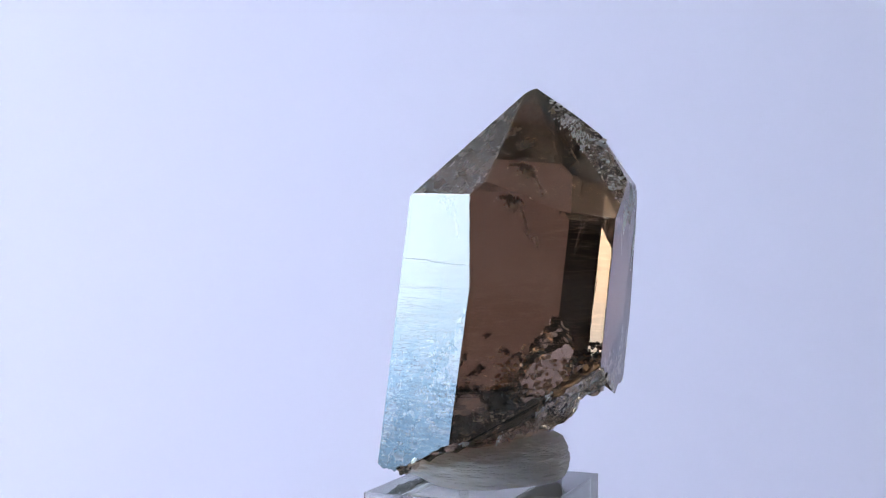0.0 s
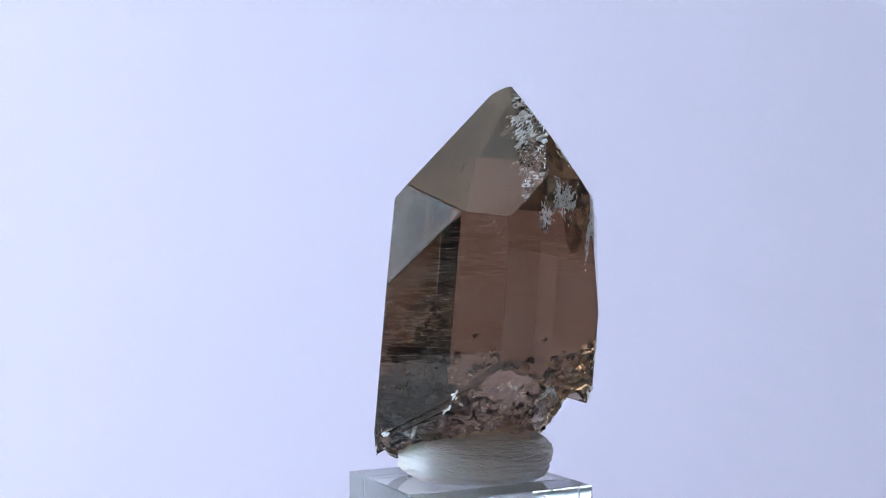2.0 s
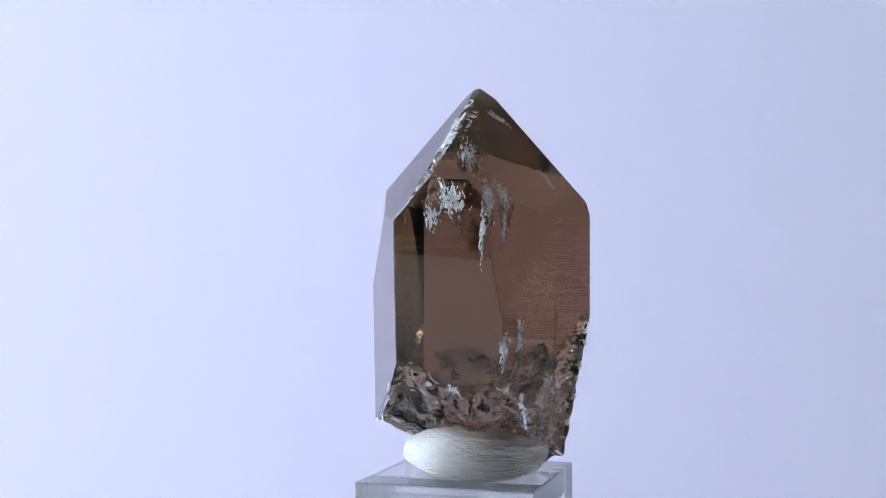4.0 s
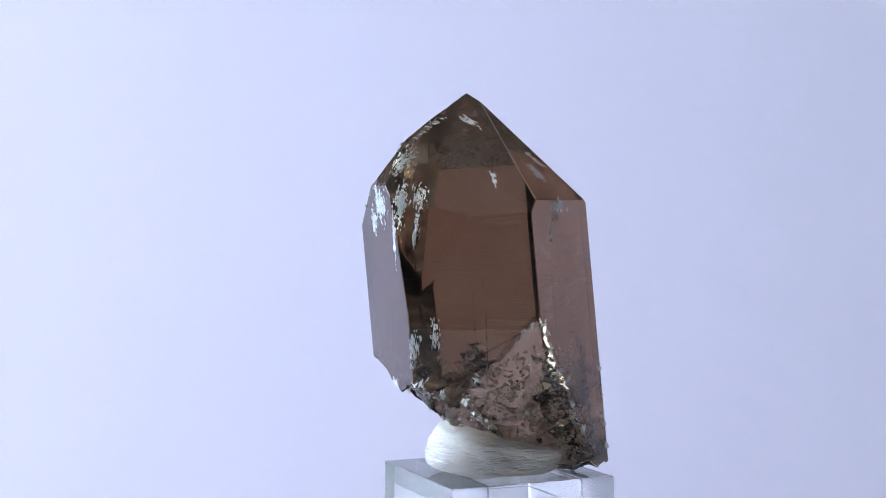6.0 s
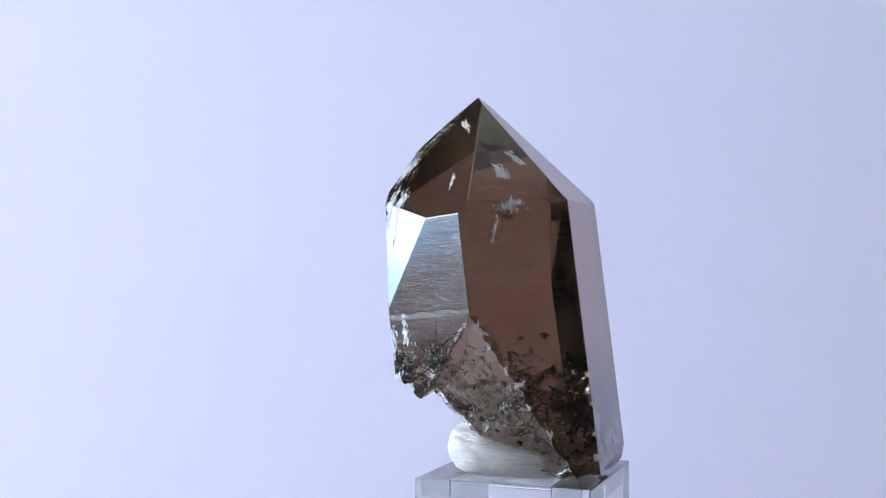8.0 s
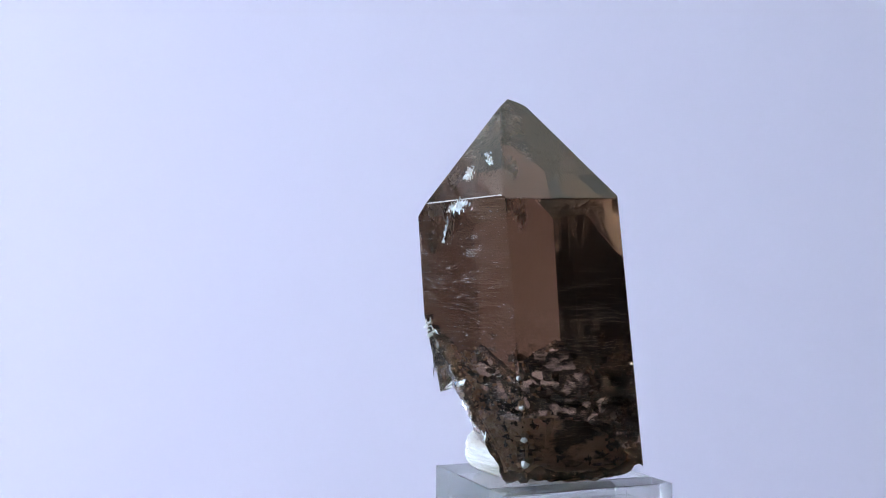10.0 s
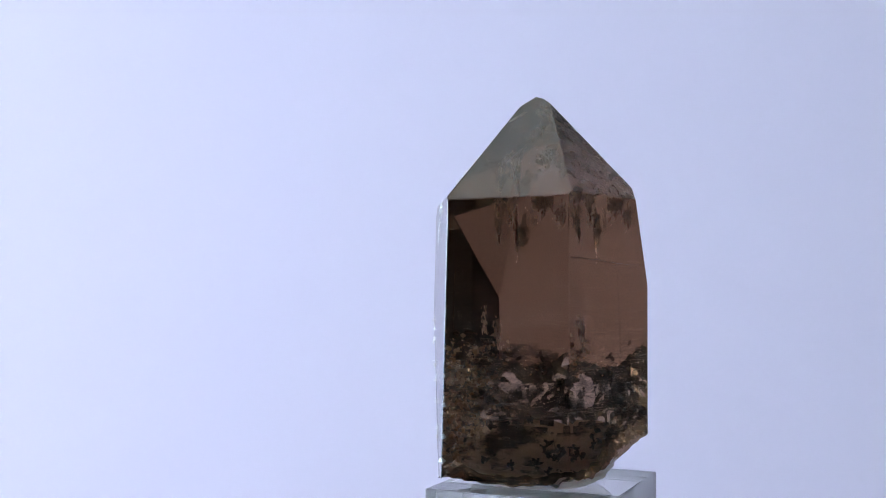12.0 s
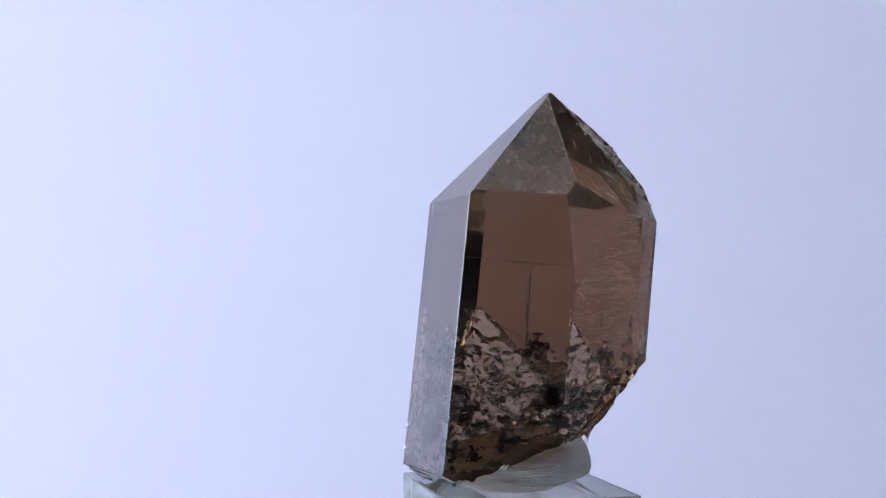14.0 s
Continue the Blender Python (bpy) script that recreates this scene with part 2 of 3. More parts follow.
def part(name, bm, mat, parent, label="", smooth=False, kind=""):
    mats = mat if isinstance(mat, tuple) else (mat,)
    ob = new(name, mesh_of(name, bm, *mats, smooth=smooth))
    ob.parent = parent
    return tagged(ob, label, kind=kind)


def add_box(bm, x0, x1, y0, y1, z0, z1, bevel=0.0):
    geo = bmesh.ops.create_cube(bm, size=1.0)
    for v in geo["verts"]:
        v.co = Vector(((x0 + x1) / 2 + v.co.x * (x1 - x0), (y0 + y1) / 2 + v.co.y * (y1 - y0), (z0 + z1) / 2 + v.co.z * (z1 - z0)))
    if bevel:
        edges = list({e for v in geo["verts"] for e in v.link_edges})
        bmesh.ops.bevel(bm, geom=edges, offset=bevel, segments=2, affect="EDGES", profile=0.7)
    return bm


def box(x0, x1, y0, y1, z0, z1, bevel=0.0):
    return add_box(bmesh.new(), x0, x1, y0, y1, z0, z1, bevel)


def structure(name, bm, mat, label, category):
    return tagged(new(name, mesh_of(name, bm, mat)), label, category, kind="structure")


# ---------------------------------------------------------------- the room
TABLE_Z = 0.0
X0, X1, Y0, Y1, ZF, ZC = -1.6, 1.7, -1.9, 1.5, -0.75, 1.75
ADDED_WIN = (-1.40, -0.03, -0.53, 0.88)    # the unseen opening added behind the paper: x from, x to, z from, z to
WIN = (-0.24, 1.15, -0.15, 1.45)     # the window's opening: y from, y to, z from, z to


def room():
    structure("floor", box(X0 - 0.2, X1 + 0.2, Y0 - 0.2, Y1 + 0.2, ZF - 0.1, ZF), FLOOR, "dark brown wooden floor of the room", "floor")
    structure("ceiling", box(X0 - 0.2, X1 + 0.2, Y0 - 0.2, Y1 + 0.2, ZC, ZC + 0.1), CEIL, "plain grey painted ceiling", "ceiling")
    structure("wall_east", box(X1, X1 + 0.2, Y0 - 0.2, Y1 + 0.2, ZF, ZC), WALL, "plain grey-brown painted wall", "wall")
    structure("wall_south", box(X0, X1, Y0 - 0.2, Y0, ZF, ZC), WALL, "plain grey-brown painted wall", "wall")
    y0, y1, z0, z1 = WIN
    bm = bmesh.new()
    a, b = X0 - 0.2, X0
    add_box(bm, a, b, Y0 - 0.2, y0, ZF, ZC)
    add_box(bm, a, b, y1, Y1 + 0.2, ZF, ZC)
    add_box(bm, a, b, y0, y1, ZF, z0)
    add_box(bm, a, b, y0, y1, z1, ZC)
    structure("wall_west", bm, WALL, "grey-brown painted wall with a window opening", "wall")
    win = tagged(new("window_1"), "white-painted window facing a clouded sky", "window", kind="structure")
    win.location = (X0 - 0.1, (y0 + y1) / 2, z0)
    w, h, t = (y1 - y0) / 2, z1 - z0, 0.04
    bm = bmesh.new()
    add_box(bm, -0.03, 0.03, -w, -w + t, 0, h, 0.004)
    add_box(bm, -0.03, 0.03, w - t, w, 0, h, 0.004)
    add_box(bm, -0.03, 0.03, -w + t, w - t, 0, t, 0.004)
    add_box(bm, -0.03, 0.03, -w + t, w - t, h - t, h, 0.004)
    part("window_frame", bm, FRAME, win)
    out = structure("backdrop", box(-0.01, 0.01, -2.6, 3.2, -1.2, 3.4), OUTSIDE, "clouded sky over blue hills outside the window", "sky")
    out.location = (-3.2, 0.2, 0.0)
    # a second, unseen window, added behind the paper to brighten it
    x0, x1, z0, z1 = ADDED_WIN
    bm = bmesh.new()
    a, b = Y1, Y1 + 0.2
    add_box(bm, X0, x0, a, b, ZF, ZC)
    add_box(bm, x1, X1, a, b, ZF, ZC)
    add_box(bm, x0, x1, a, b, ZF, z0)
    add_box(bm, x0, x1, a, b, z1, ZC)
    structure("wall_north", bm, WALL, "grey-brown painted wall with an added opening behind the paper", "wall")
    win = tagged(new("added_window"), "unseen white-painted window, added to light the paper from behind", "window", kind="structure")
    win.location = ((x0 + x1) / 2, Y1 + 0.1, z0)
    w, h = (x1 - x0) / 2, z1 - z0
    bm = bmesh.new()
    add_box(bm, -w, -w + t, -0.03, 0.03, 0, h, 0.004)
    add_box(bm, w - t, w, -0.03, 0.03, 0, h, 0.004)
    add_box(bm, -w + t, w - t, -0.03, 0.03, 0, t, 0.004)
    add_box(bm, -w + t, w - t, -0.03, 0.03, h - t, h, 0.004)
    part("window_frame", bm, FRAME, win)
    out = structure("paper_backlight_sheet", box(-1.9, 2.0, -0.01, 0.01, -1.1, 2.2), BACKLIGHT, "even glowing sheet, added to light the paper from behind", "sky")
    out.location = (0, 2.0, 0.0)


def ceiling_glow():
    """A flat glowing panel over the table, added in place of the bright ceiling."""
    lamp = tagged(new("ceiling_glow"), "large flat rimmed panel, added to glow in place of the lit ceiling", "ceiling lamp")
    lamp.location = (0.0, 0.0, ZC)
    part("diffuser", box(-1.05, 1.05, -0.1, 0.9, -0.05, -0.004, 0.01), PANEL, lamp, "glowing white sheet standing in for the lit ceiling")
    bm = bmesh.new()
    add_box(bm, -1.10, -1.052, -0.15, 0.95, -0.055, -0.001, 0.004)
    add_box(bm, 1.052, 1.10, -0.15, 0.95, -0.055, -0.001, 0.004)
    add_box(bm, -1.052, 1.052, -0.15, -0.102, -0.055, -0.001, 0.004)
    add_box(bm, -1.052, 1.052, 0.902, 0.95, -0.055, -0.001, 0.004)
    part("rim", bm, FRAME, lamp)


def table():
    top = tagged(new("table"), "white-painted wooden table under the display", "table")
    top.location = (0, 0, ZF)
    part("tabletop", box(-0.75, 0.75, -0.6, 0.09, -ZF - 0.04, -ZF, 0.004), TABLE, top)
    for sx, sy in ((-0.7, -0.55), (0.7, -0.55), (-0.7, 0.04), (0.7, 0.04)):
        part("leg", box(sx - 0.03, sx + 0.03, sy - 0.03, sy + 0.03, 0, -ZF - 0.04, 0.004), TABLE, top)


def paper_sweep():
    """A sheet of white paper that hangs behind the table, a little bowed."""
    bm = bmesh.new()
    half = 0.60
    profile = [(0.012 * math.sin(3.0 * k / 10), -0.35 + 0.66 * k / 10) for k in range(11)]
    rows = []
    for i in range(25):
        x = -half + 2 * half * i / 24
        sag = 0.05 * (x / half) ** 2
        rows.append([bm.verts.new((x, y - sag, z)) for y, z in profile])
    for a, b in zip(rows, rows[1:]):
        for j in range(len(profile) - 1):
            bm.faces.new((a[j], b[j], b[j + 1], a[j + 1]))
    ob = tagged(new("backdrop_paper", mesh_of("backdrop_paper", bm, PAPER, smooth=True)), "white lavender-tinted paper sheet hanging behind the stone", "backdrop", kind="structure")
    ob.matrix_basis = pose(0.03, 0.30, 0.0, 0, 0, -10)


# ---------------------------------------------------------------- the riser
PLATE_H = 0.077


def turntable():
    """A small white rotating stand under the block, unseen, added to bounce light up into it."""
    ob = tagged(new("turntable"), "drum-shaped white plastic turntable, out of view, added to bounce light up", "turntable")
    for name, r, z0, z1 in (("base", 0.050, 0.0, PLATE_H - 0.0055), ("platter", 0.058, PLATE_H - 0.005, PLATE_H)):
        bm = bmesh.new()
        bmesh.ops.create_cone(bm, cap_ends=True, segments=72, radius1=r, radius2=r, depth=z1 - z0, matrix=Matrix.Translation((0, 0, (z0 + z1) / 2)))
        bmesh.ops.bevel(bm, geom=[e for e in bm.edges if len(e.link_faces) == 2 and e.calc_face_angle(0) > 1], offset=0.0008, segments=2, affect="EDGES", profile=0.6)
        part(name, bm, PLASTIC, ob)
    return ob


def acrylic_riser():
    """A clear bridge-shaped stand: two thick side panels with a plate let in between them."""
    s, h, leg, gap = 156 * U, RISER_H, 66 * U, 0.5 * U
    riser = tagged(new("acrylic_riser"), "clear acrylic display stand with bright polished edges", "display stand")
    turn = Matrix.Translation((-41 * U, -64 * U, 0)) @ Matrix.Rotation(radians(67), 4, "Z")
    for name, y0, y1, z0 in (("side_panel", -s, -s + leg, PLATE_H), ("side_panel", s - leg, s, PLATE_H), ("top_plate", -s + leg + gap, s - leg - gap, h - 46 * U)):
        bm = box(-s, s, y0, y1, z0, h, bevel=3.0 * U)
        bm.transform(turn)
        part(name, bm, ACRYLIC, riser)
    return riser


# ---------------------------------------------------------------- the putty
def putty_lump():
    """An off-white pat of mounting putty, pressed flat and creased."""
    bm = bmesh.new()
    bmesh.ops.create_icosphere(bm, subdivisions=6, radius=1.0)
    for v in bm.verts:
        p = v.co.copy()
        d = Vector((p.x, p.y)).length
        flat = math.copysign(abs(p.z) ** 0.75, p.z)
        n1 = noise.noise(p * 1.6 + Vector((3, 1, 7)))
        crease = math.sin(9 * p.z + 5 * noise.noise(p * 1.3) + 3 * math.atan2(p.y, p.x)) * 0.018 * d
        bend = p.z + 0.25 * noise.noise(p * 1.7)
        fine = 0.03 * abs(noise.noise(Vector((p.x * 2.5, p.y * 2.5, bend * 17)))) + 0.012 * noise.noise(Vector((p.x * 5, p.y * 5, bend * 40)))
        r = 1 + 0.05 * n1 + crease + fine
        v.co = Vector((p.x * r * 138, p.y * r * 125, flat * 48 * (1 + 0.12 * n1)))
        v.co.z = max(v.co.z, -37)
        v.co.z += (0.20 * v.co.x - 0.06 * v.co.y) * max(0.0, p.z + 0.1)
        v.co += Vector((-35, -51, -324.5))
        v.co *= U
        v.co.z += Z0
    ob = new("mounting_putty", mesh_of("mounting_putty", bm, PUTTY, smooth=True))
    return tagged(ob, "creased off-white lump of mounting putty under the crystal", "putty")


# ---------------------------------------------------------------- the crystal
def direction(az, el):
    return Vector((math.cos(radians(az)) * math.cos(radians(el)), math.sin(radians(az)) * math.cos(radians(el)), math.sin(radians(el))))


# Quartz has constant angles: the six prism faces stand 60 degrees apart round the long
# axis, which leans by six degrees, and the tip faces rise at 38 degrees to them.
# Outward normal and distance from the axis' zero, in units.
PRISM = [((-0.7785, -0.6214, 0.0882), 202.5), ((0.1341, -0.9902, -0.0390), 224.3), ((0.9187, -0.3817, -0.1013), 215.8),
         ((0.7807, 0.6204, -0.0747), 145.9), ((-0.1265, 0.9913, 0.0354), 119.2), ((-0.9211, 0.3721, 0.1144), 137.0)]
TIP = [((-0.5532, -0.4894, 0.6742), 227.1), ((0.1913, -0.7874, 0.5860), 241.6), ((0.6814, 0.4887, 0.5449), 177.7),
       ((-0.0659, 0.7704, 0.6342), 165.4), ((-0.6594, 0.2810, 0.6973), 172.5), ((0.7922, -0.2993, 0.5318), 271.2)]
CORNER = [((-0.0024, -0.9911, 0.1331), 230.2), ((0.8791, 0.4728, 0.0599), 162.9)]
# which skin each face has: 0 clear, 2 frosty, 4 smooth, 5 deeply lined, 6 stippled
SKIN = [0, 5, 0, 5, 5, 0] + [2, 4, 4, 4, 4, 4] + [6, 0]
BULGE = [(direction(-24, 54), Vector((56, -62, 306))), (direction(-120, 74), Vector((49, -59, 313)))]


def rising(az, slope, s0, z0):
    """The plane that climbs by slope outwards along az, through height z0 at s0; its normal points down and out."""
    c, s = math.cos(radians(az)), math.sin(radians(az))
    n = Vector((slope * c, slope * s, -1)).normalized()
    return n, n.dot(Vector((s0 * c, s0 * s, z0)))


BREAK = [rising(0, 0.83, 0, -355), rising(-44, 1.1, 245, -145), rising(-77, 0.5, 190, -278), rising(58, 2.6, 147, -90),
         rising(150, 0.35, 200, -335), rising(-172, 0.9, 243, -318), rising(0, 0.02, 0, -360)]


def crystal_hull():
    bm = bmesh.new()
    bmesh.ops.create_cube(bm, size=1600)
    planes = [(Vector(n), d, skin) for (n, d), skin in zip(PRISM + TIP + CORNER, SKIN)]
    planes += [(n, n.dot(p), 3 if k < 1 else 4) for k, (n, p) in enumerate(BULGE)] + [(n, d, 1) for n, d in BREAK]
    for n, d, slot in planes:
        n = n.normalized()
        geo = bm.verts[:] + bm.edges[:] + bm.faces[:]
        cut = bmesh.ops.bisect_plane(bm, geom=geo, dist=1e-4, plane_co=n * d, plane_no=n, clear_outer=True)
        edges = [e for e in cut["geom_cut"] if isinstance(e, bmesh.types.BMEdge)]
        if edges:
            fill = bmesh.ops.edgenet_fill(bm, edges=edges)
            for f in fill["faces"]:
                f.material_index = slot
    bmesh.ops.recalc_face_normals(bm, faces=bm.faces[:])
    # the chipped strip of the tip face, split off along a slanting line
    n1 = Vector(TIP[1][0]).normalized()
    side = Vector((52, -57, -90)).cross(n1).normalized()
    at = Vector((64, -74, 285))
    face = [f for f in bm.faces if f.normal.dot(n1) > 0.9995]
    geo = face + list({e for f in face for e in f.edges}) + list({v for f in face for v in f.verts})
    bmesh.ops.bisect_plane(bm, geom=geo, dist=1e-4, plane_co=at, plane_no=side)
    far = 1 if side.x > 0 else -1
    for f in bm.faces:
        if f.normal.dot(n1) > 0.9995 and far * (f.calc_center_median() - at).dot(side) > 0:
            f.material_index = 3
    return bm


def crystal_body():
    bm = crystal_hull()
    bmesh.ops.bevel(bm, geom=[e for e in bm.edges if e.calc_length() > 9 and all(f.material_index not in (1, 3) for f in e.link_faces)], offset=1.3, segments=1, affect="EDGES", profile=0.5)
    bmesh.ops.triangulate(bm, faces=[f for f in bm.faces if f.material_index in (1, 3)])
    for _ in range(7):
        long = [e for e in bm.edges if e.calc_length() > 9 and any(f.material_index in (1, 3) for f in e.link_faces)]
        if not long:
            break
        bmesh.ops.subdivide_edges(bm, edges=long, cuts=1, use_grid_fill=False)
        bmesh.ops.triangulate(bm, faces=[f for f in bm.faces if f.material_index in (1, 3) and len(f.verts) > 3])
    bm.normal_update()
    rim = []
    for v in bm.verts:
        flat = [f.normal.copy() for f in v.link_faces if f.material_index not in (1, 3)]
        torn = [f.normal for f in v.link_faces if f.material_index == 1]
        if torn and flat and all(n.dot(flat[0]) > 0.9999 for n in flat):
            up = -sum(torn, Vector()).normalized()
            up = up - flat[0] * up.dot(flat[0])
            rim.append((v, up.normalized() * max(0.0, 3 + 11 * noise.noise(v.co / 24) + 6 * noise.noise(v.co / 8))))
    for v, move in rim:
        v.co += move
    for v in bm.verts:
        kinds = {f.material_index for f in v.link_faces}
        p = v.co
        if kinds == {1}:
            shell = noise.noise(p / 60) * 16 + abs(noise.noise(p / 31)) * 18 + abs(noise.noise(p / 13)) * 3
            if 15 < math.degrees(math.atan2(p.y, p.x)) < 105:
                shell += abs(noise.noise(p / 11)) * 12 + noise.noise(p / 6) * 3
            dent = 30 * math.exp(-((p - Vector((150, -20, -240))).length / 60) ** 2)
            v.co = p - v.normal * max(0.0, shell + 13 + dent)
        elif kinds == {3}:
            hack = abs(noise.noise(Vector((p.x / 24, p.y / 24, p.z / 12)))) * 12 + noise.noise(p / 9) * 3
            v.co = p - v.normal * max(0.0, hack - 1.5)
    for f in bm.faces:
        f.smooth = f.material_index == 1
    for e in bm.edges:
        e.smooth = len({f.material_index == 1 for f in e.link_faces}) == 1 and e.calc_face_angle(0) < 0.8
    bmesh.ops.scale(bm, vec=(U, U, U), verts=bm.verts[:])
    bmesh.ops.translate(bm, vec=(0, 0, Z0), verts=bm.verts[:])
    return bm


SOLID = [(Vector(n).normalized(), d) for n, d in PRISM + TIP + CORNER] + [(n, n.dot(p)) for n, p in BULGE] + BREAK


BODY = crystal_body()
TREE = BVHTree.FromBMesh(BODY)


def depth(p):
    """How far p lies under the stone's skin; negative outside."""
    if hull_depth(p) < 0:
        return -1.0
    q = Vector((p.x * U, p.y * U, p.z * U + Z0))
    eye, crossings = q, 0
    while crossings < 40:
        place = TREE.ray_cast(eye, Vector((0.013, 0.021, 1)).normalized())[0]
        if place is None:
            break
        crossings += 1
        eye = place + Vector((0, 0, 1e-6))
    dist = TREE.find_nearest(q)[3] / U
    return dist if crossings % 2 else -dist


def hull_depth(p):
    """The same for the unbroken shape."""
    return min(d - n.dot(p) for n, d in SOLID)


def add_flake(bm, p, size, thick, normal, sides=6):
    """An irregular thin plate with a bevelled rim."""
    q = normal.to_track_quat("Z", "Y")
    off = random.uniform(0, 6)
    low, top = [], []
    for i in range(sides):
        a = off + 2 * math.pi * i / sides
        r = size * random.uniform(0.55, 1.15)
        low.append(bm.verts.new(p + q @ Vector((r * math.cos(a), 0.7 * r * math.sin(a), -thick))))
        top.append(bm.verts.new(p + q @ Vector((0.8 * r * math.cos(a), 0.55 * r * math.sin(a), thick * random.uniform(0.6, 1.4)))))
    bm.faces.new(top)
    bm.faces.new(low[::-1])
    for i in range(sides):
        j = (i + 1) % sides
        bm.faces.new((low[i], low[j], top[j], top[i]))


def to_place(bm):
    bmesh.ops.scale(bm, vec=(U, U, U), verts=bm.verts[:])
    bmesh.ops.translate(bm, vec=(0, 0, Z0), verts=bm.verts[:])
    return bm


def dendrites(count, keep):
    """Ragged black growths: chains of small flakes that wander and branch."""
    bm = bmesh.new()
    made = 0
    while made < count:
        p = Vector((random.uniform(-240, 230), random.uniform(-240, 150), random.uniform(-370, -90)))
        if depth(p) < 6 or random.random() > keep(p, depth(p)):
            continue
        made += 1
        way = Vector((random.gauss(0, 1), random.gauss(0, 1), random.gauss(0, 0.8))).normalized()
        tips = [(p, way)]
        for _ in range(random.randint(14, 48)):
            q, w = random.choice(tips)
            w = (w + Vector((random.gauss(0, 0.6), random.gauss(0, 0.6), random.gauss(0, 0.6)))).normalized()
            size = random.uniform(1.2, 3.8)
            q = q + w * size * 1.1
            if depth(q) < size + 2:
                continue
            add_flake(bm, q, size, size * random.uniform(0.15, 0.5), w.orthogonal().normalized(), 7)
            tips.append((q, w))
    return to_place(bm)


def spread(count, keep, size, tries=60000):
    """Flakes at random places inside the stone where keep(p) holds."""
    bm = bmesh.new()
    made = 0
    for _ in range(tries):
        p = Vector((random.uniform(-240, 230), random.uniform(-240, 150), random.uniform(-370, -20)))
        d = depth(p)
        if d < 5 or random.random() > keep(p, d):
            continue
        s = min(size * random.uniform(0.35, 1.0) ** 1.5 * 1.3, d * 0.7)
        nrm = Vector((random.gauss(0, 1), random.gauss(0, 1), random.gauss(0, 1))).normalized()
        add_flake(bm, p, s, s * random.uniform(0.08, 0.25), nrm)
        made += 1
        if made >= count:
            break
    return to_place(bm)


def near_break(p):
    return min(d - n.dot(p) for n, d in BREAK[:-1])


def dark_cloud(p, d):
    b = near_break(p)
    az = math.degrees(math.atan2(p.y, p.x))
    if noise.noise(p / 48 + Vector((5, 2, 9))) < 0.0:
        return 0.0
    return math.exp(-b / 22) * (0.25 if -75 < az < -15 else 0.12 if 20 < az < 100 else 1.0)


def pale_cloud(p, d):
    n, dd = BREAK[3]
    return math.exp(-max(0.0, dd - n.dot(p) - 22) / 16) * max(0.0, min(1.0, (-120 - p.z) / 70)) * (1.0 if noise.noise(p / 40) > -0.25 else 0.1)


def veil(stone, centre, normal, wide, tall, twist=0.0):
    """An open crack inside the stone: a curved, rippled silvery film with a ragged rim."""
    bm = bmesh.new()
    q = normal.to_track_quat("Z", "Y") @ Euler((0, 0, twist)).to_quaternion()
    n = 18
    grid = []
    for i in range(n + 1):
        row = []
        for j in range(n + 1):
            u, w = 2 * i / n - 1, 2 * j / n - 1
            p = centre + q @ Vector((u * wide, w * tall, -0.22 * wide * u * u - 0.12 * tall * w * w))
            row.append(bm.verts.new(p + normal * (7 * noise.noise(p / 18) + 2.5 * noise.noise(p / 6))))
        grid.append(row)
    for i in range(n):
        for j in range(n):
            u, w = 2 * (i + 0.5) / n - 1, 2 * (j + 0.5) / n - 1
            quad = (grid[i][j], grid[i + 1][j], grid[i + 1][j + 1], grid[i][j + 1])
            if u * u + w * w < 0.8 + 0.7 * noise.noise(quad[0].co / 13) and min(depth(v.co) for v in quad) > 1.2:
                bm.faces.new(quad)
    bmesh.ops.delete(bm, geom=[v for v in bm.verts if not v.link_faces], context="VERTS")
    return part("fracture_veil", to_place(bm), VEIL, stone, "silvery reflecting fracture inside the stone", smooth=True)


def wisp(stone, centre, az, wide, tall, tilt=0.0):
    """A dark smoky cloud in the stone: a crumpled sheet, ragged by its own noise."""
    bm = bmesh.new()
    normal = direction(az, tilt)
    side = Vector((-math.sin(radians(az)), math.cos(radians(az)), 0))
    up = normal.cross(side)
    n = 16
    grid = []
    for i in range(n + 1):
        row = []
        for j in range(n + 1):
            p = Vector(centre) + side * wide * (2 * i / n - 1) + up * tall * (2 * j / n - 1)
            row.append(bm.verts.new(p + normal * (16 * noise.noise(p / 40) + 6 * noise.noise(p / 13))))
        grid.append(row)
    for i in range(n):
        for j in range(n):
            u, w = 2 * (i + 0.5) / n - 1, 2 * (j + 0.5) / n - 1
            quad = (grid[i][j], grid[i + 1][j], grid[i + 1][j + 1], grid[i][j + 1])
            if u * u + w * w < 0.9 + 0.6 * noise.noise(quad[0].co / 22) and min(depth(v.co) for v in quad) > 3:
                bm.faces.new(quad)
    bmesh.ops.delete(bm, geom=[v for v in bm.verts if not v.link_faces], context="VERTS")
    return part("smoke_wisp", to_place(bm), WISP, stone, "dark smoky cloud inside the stone")


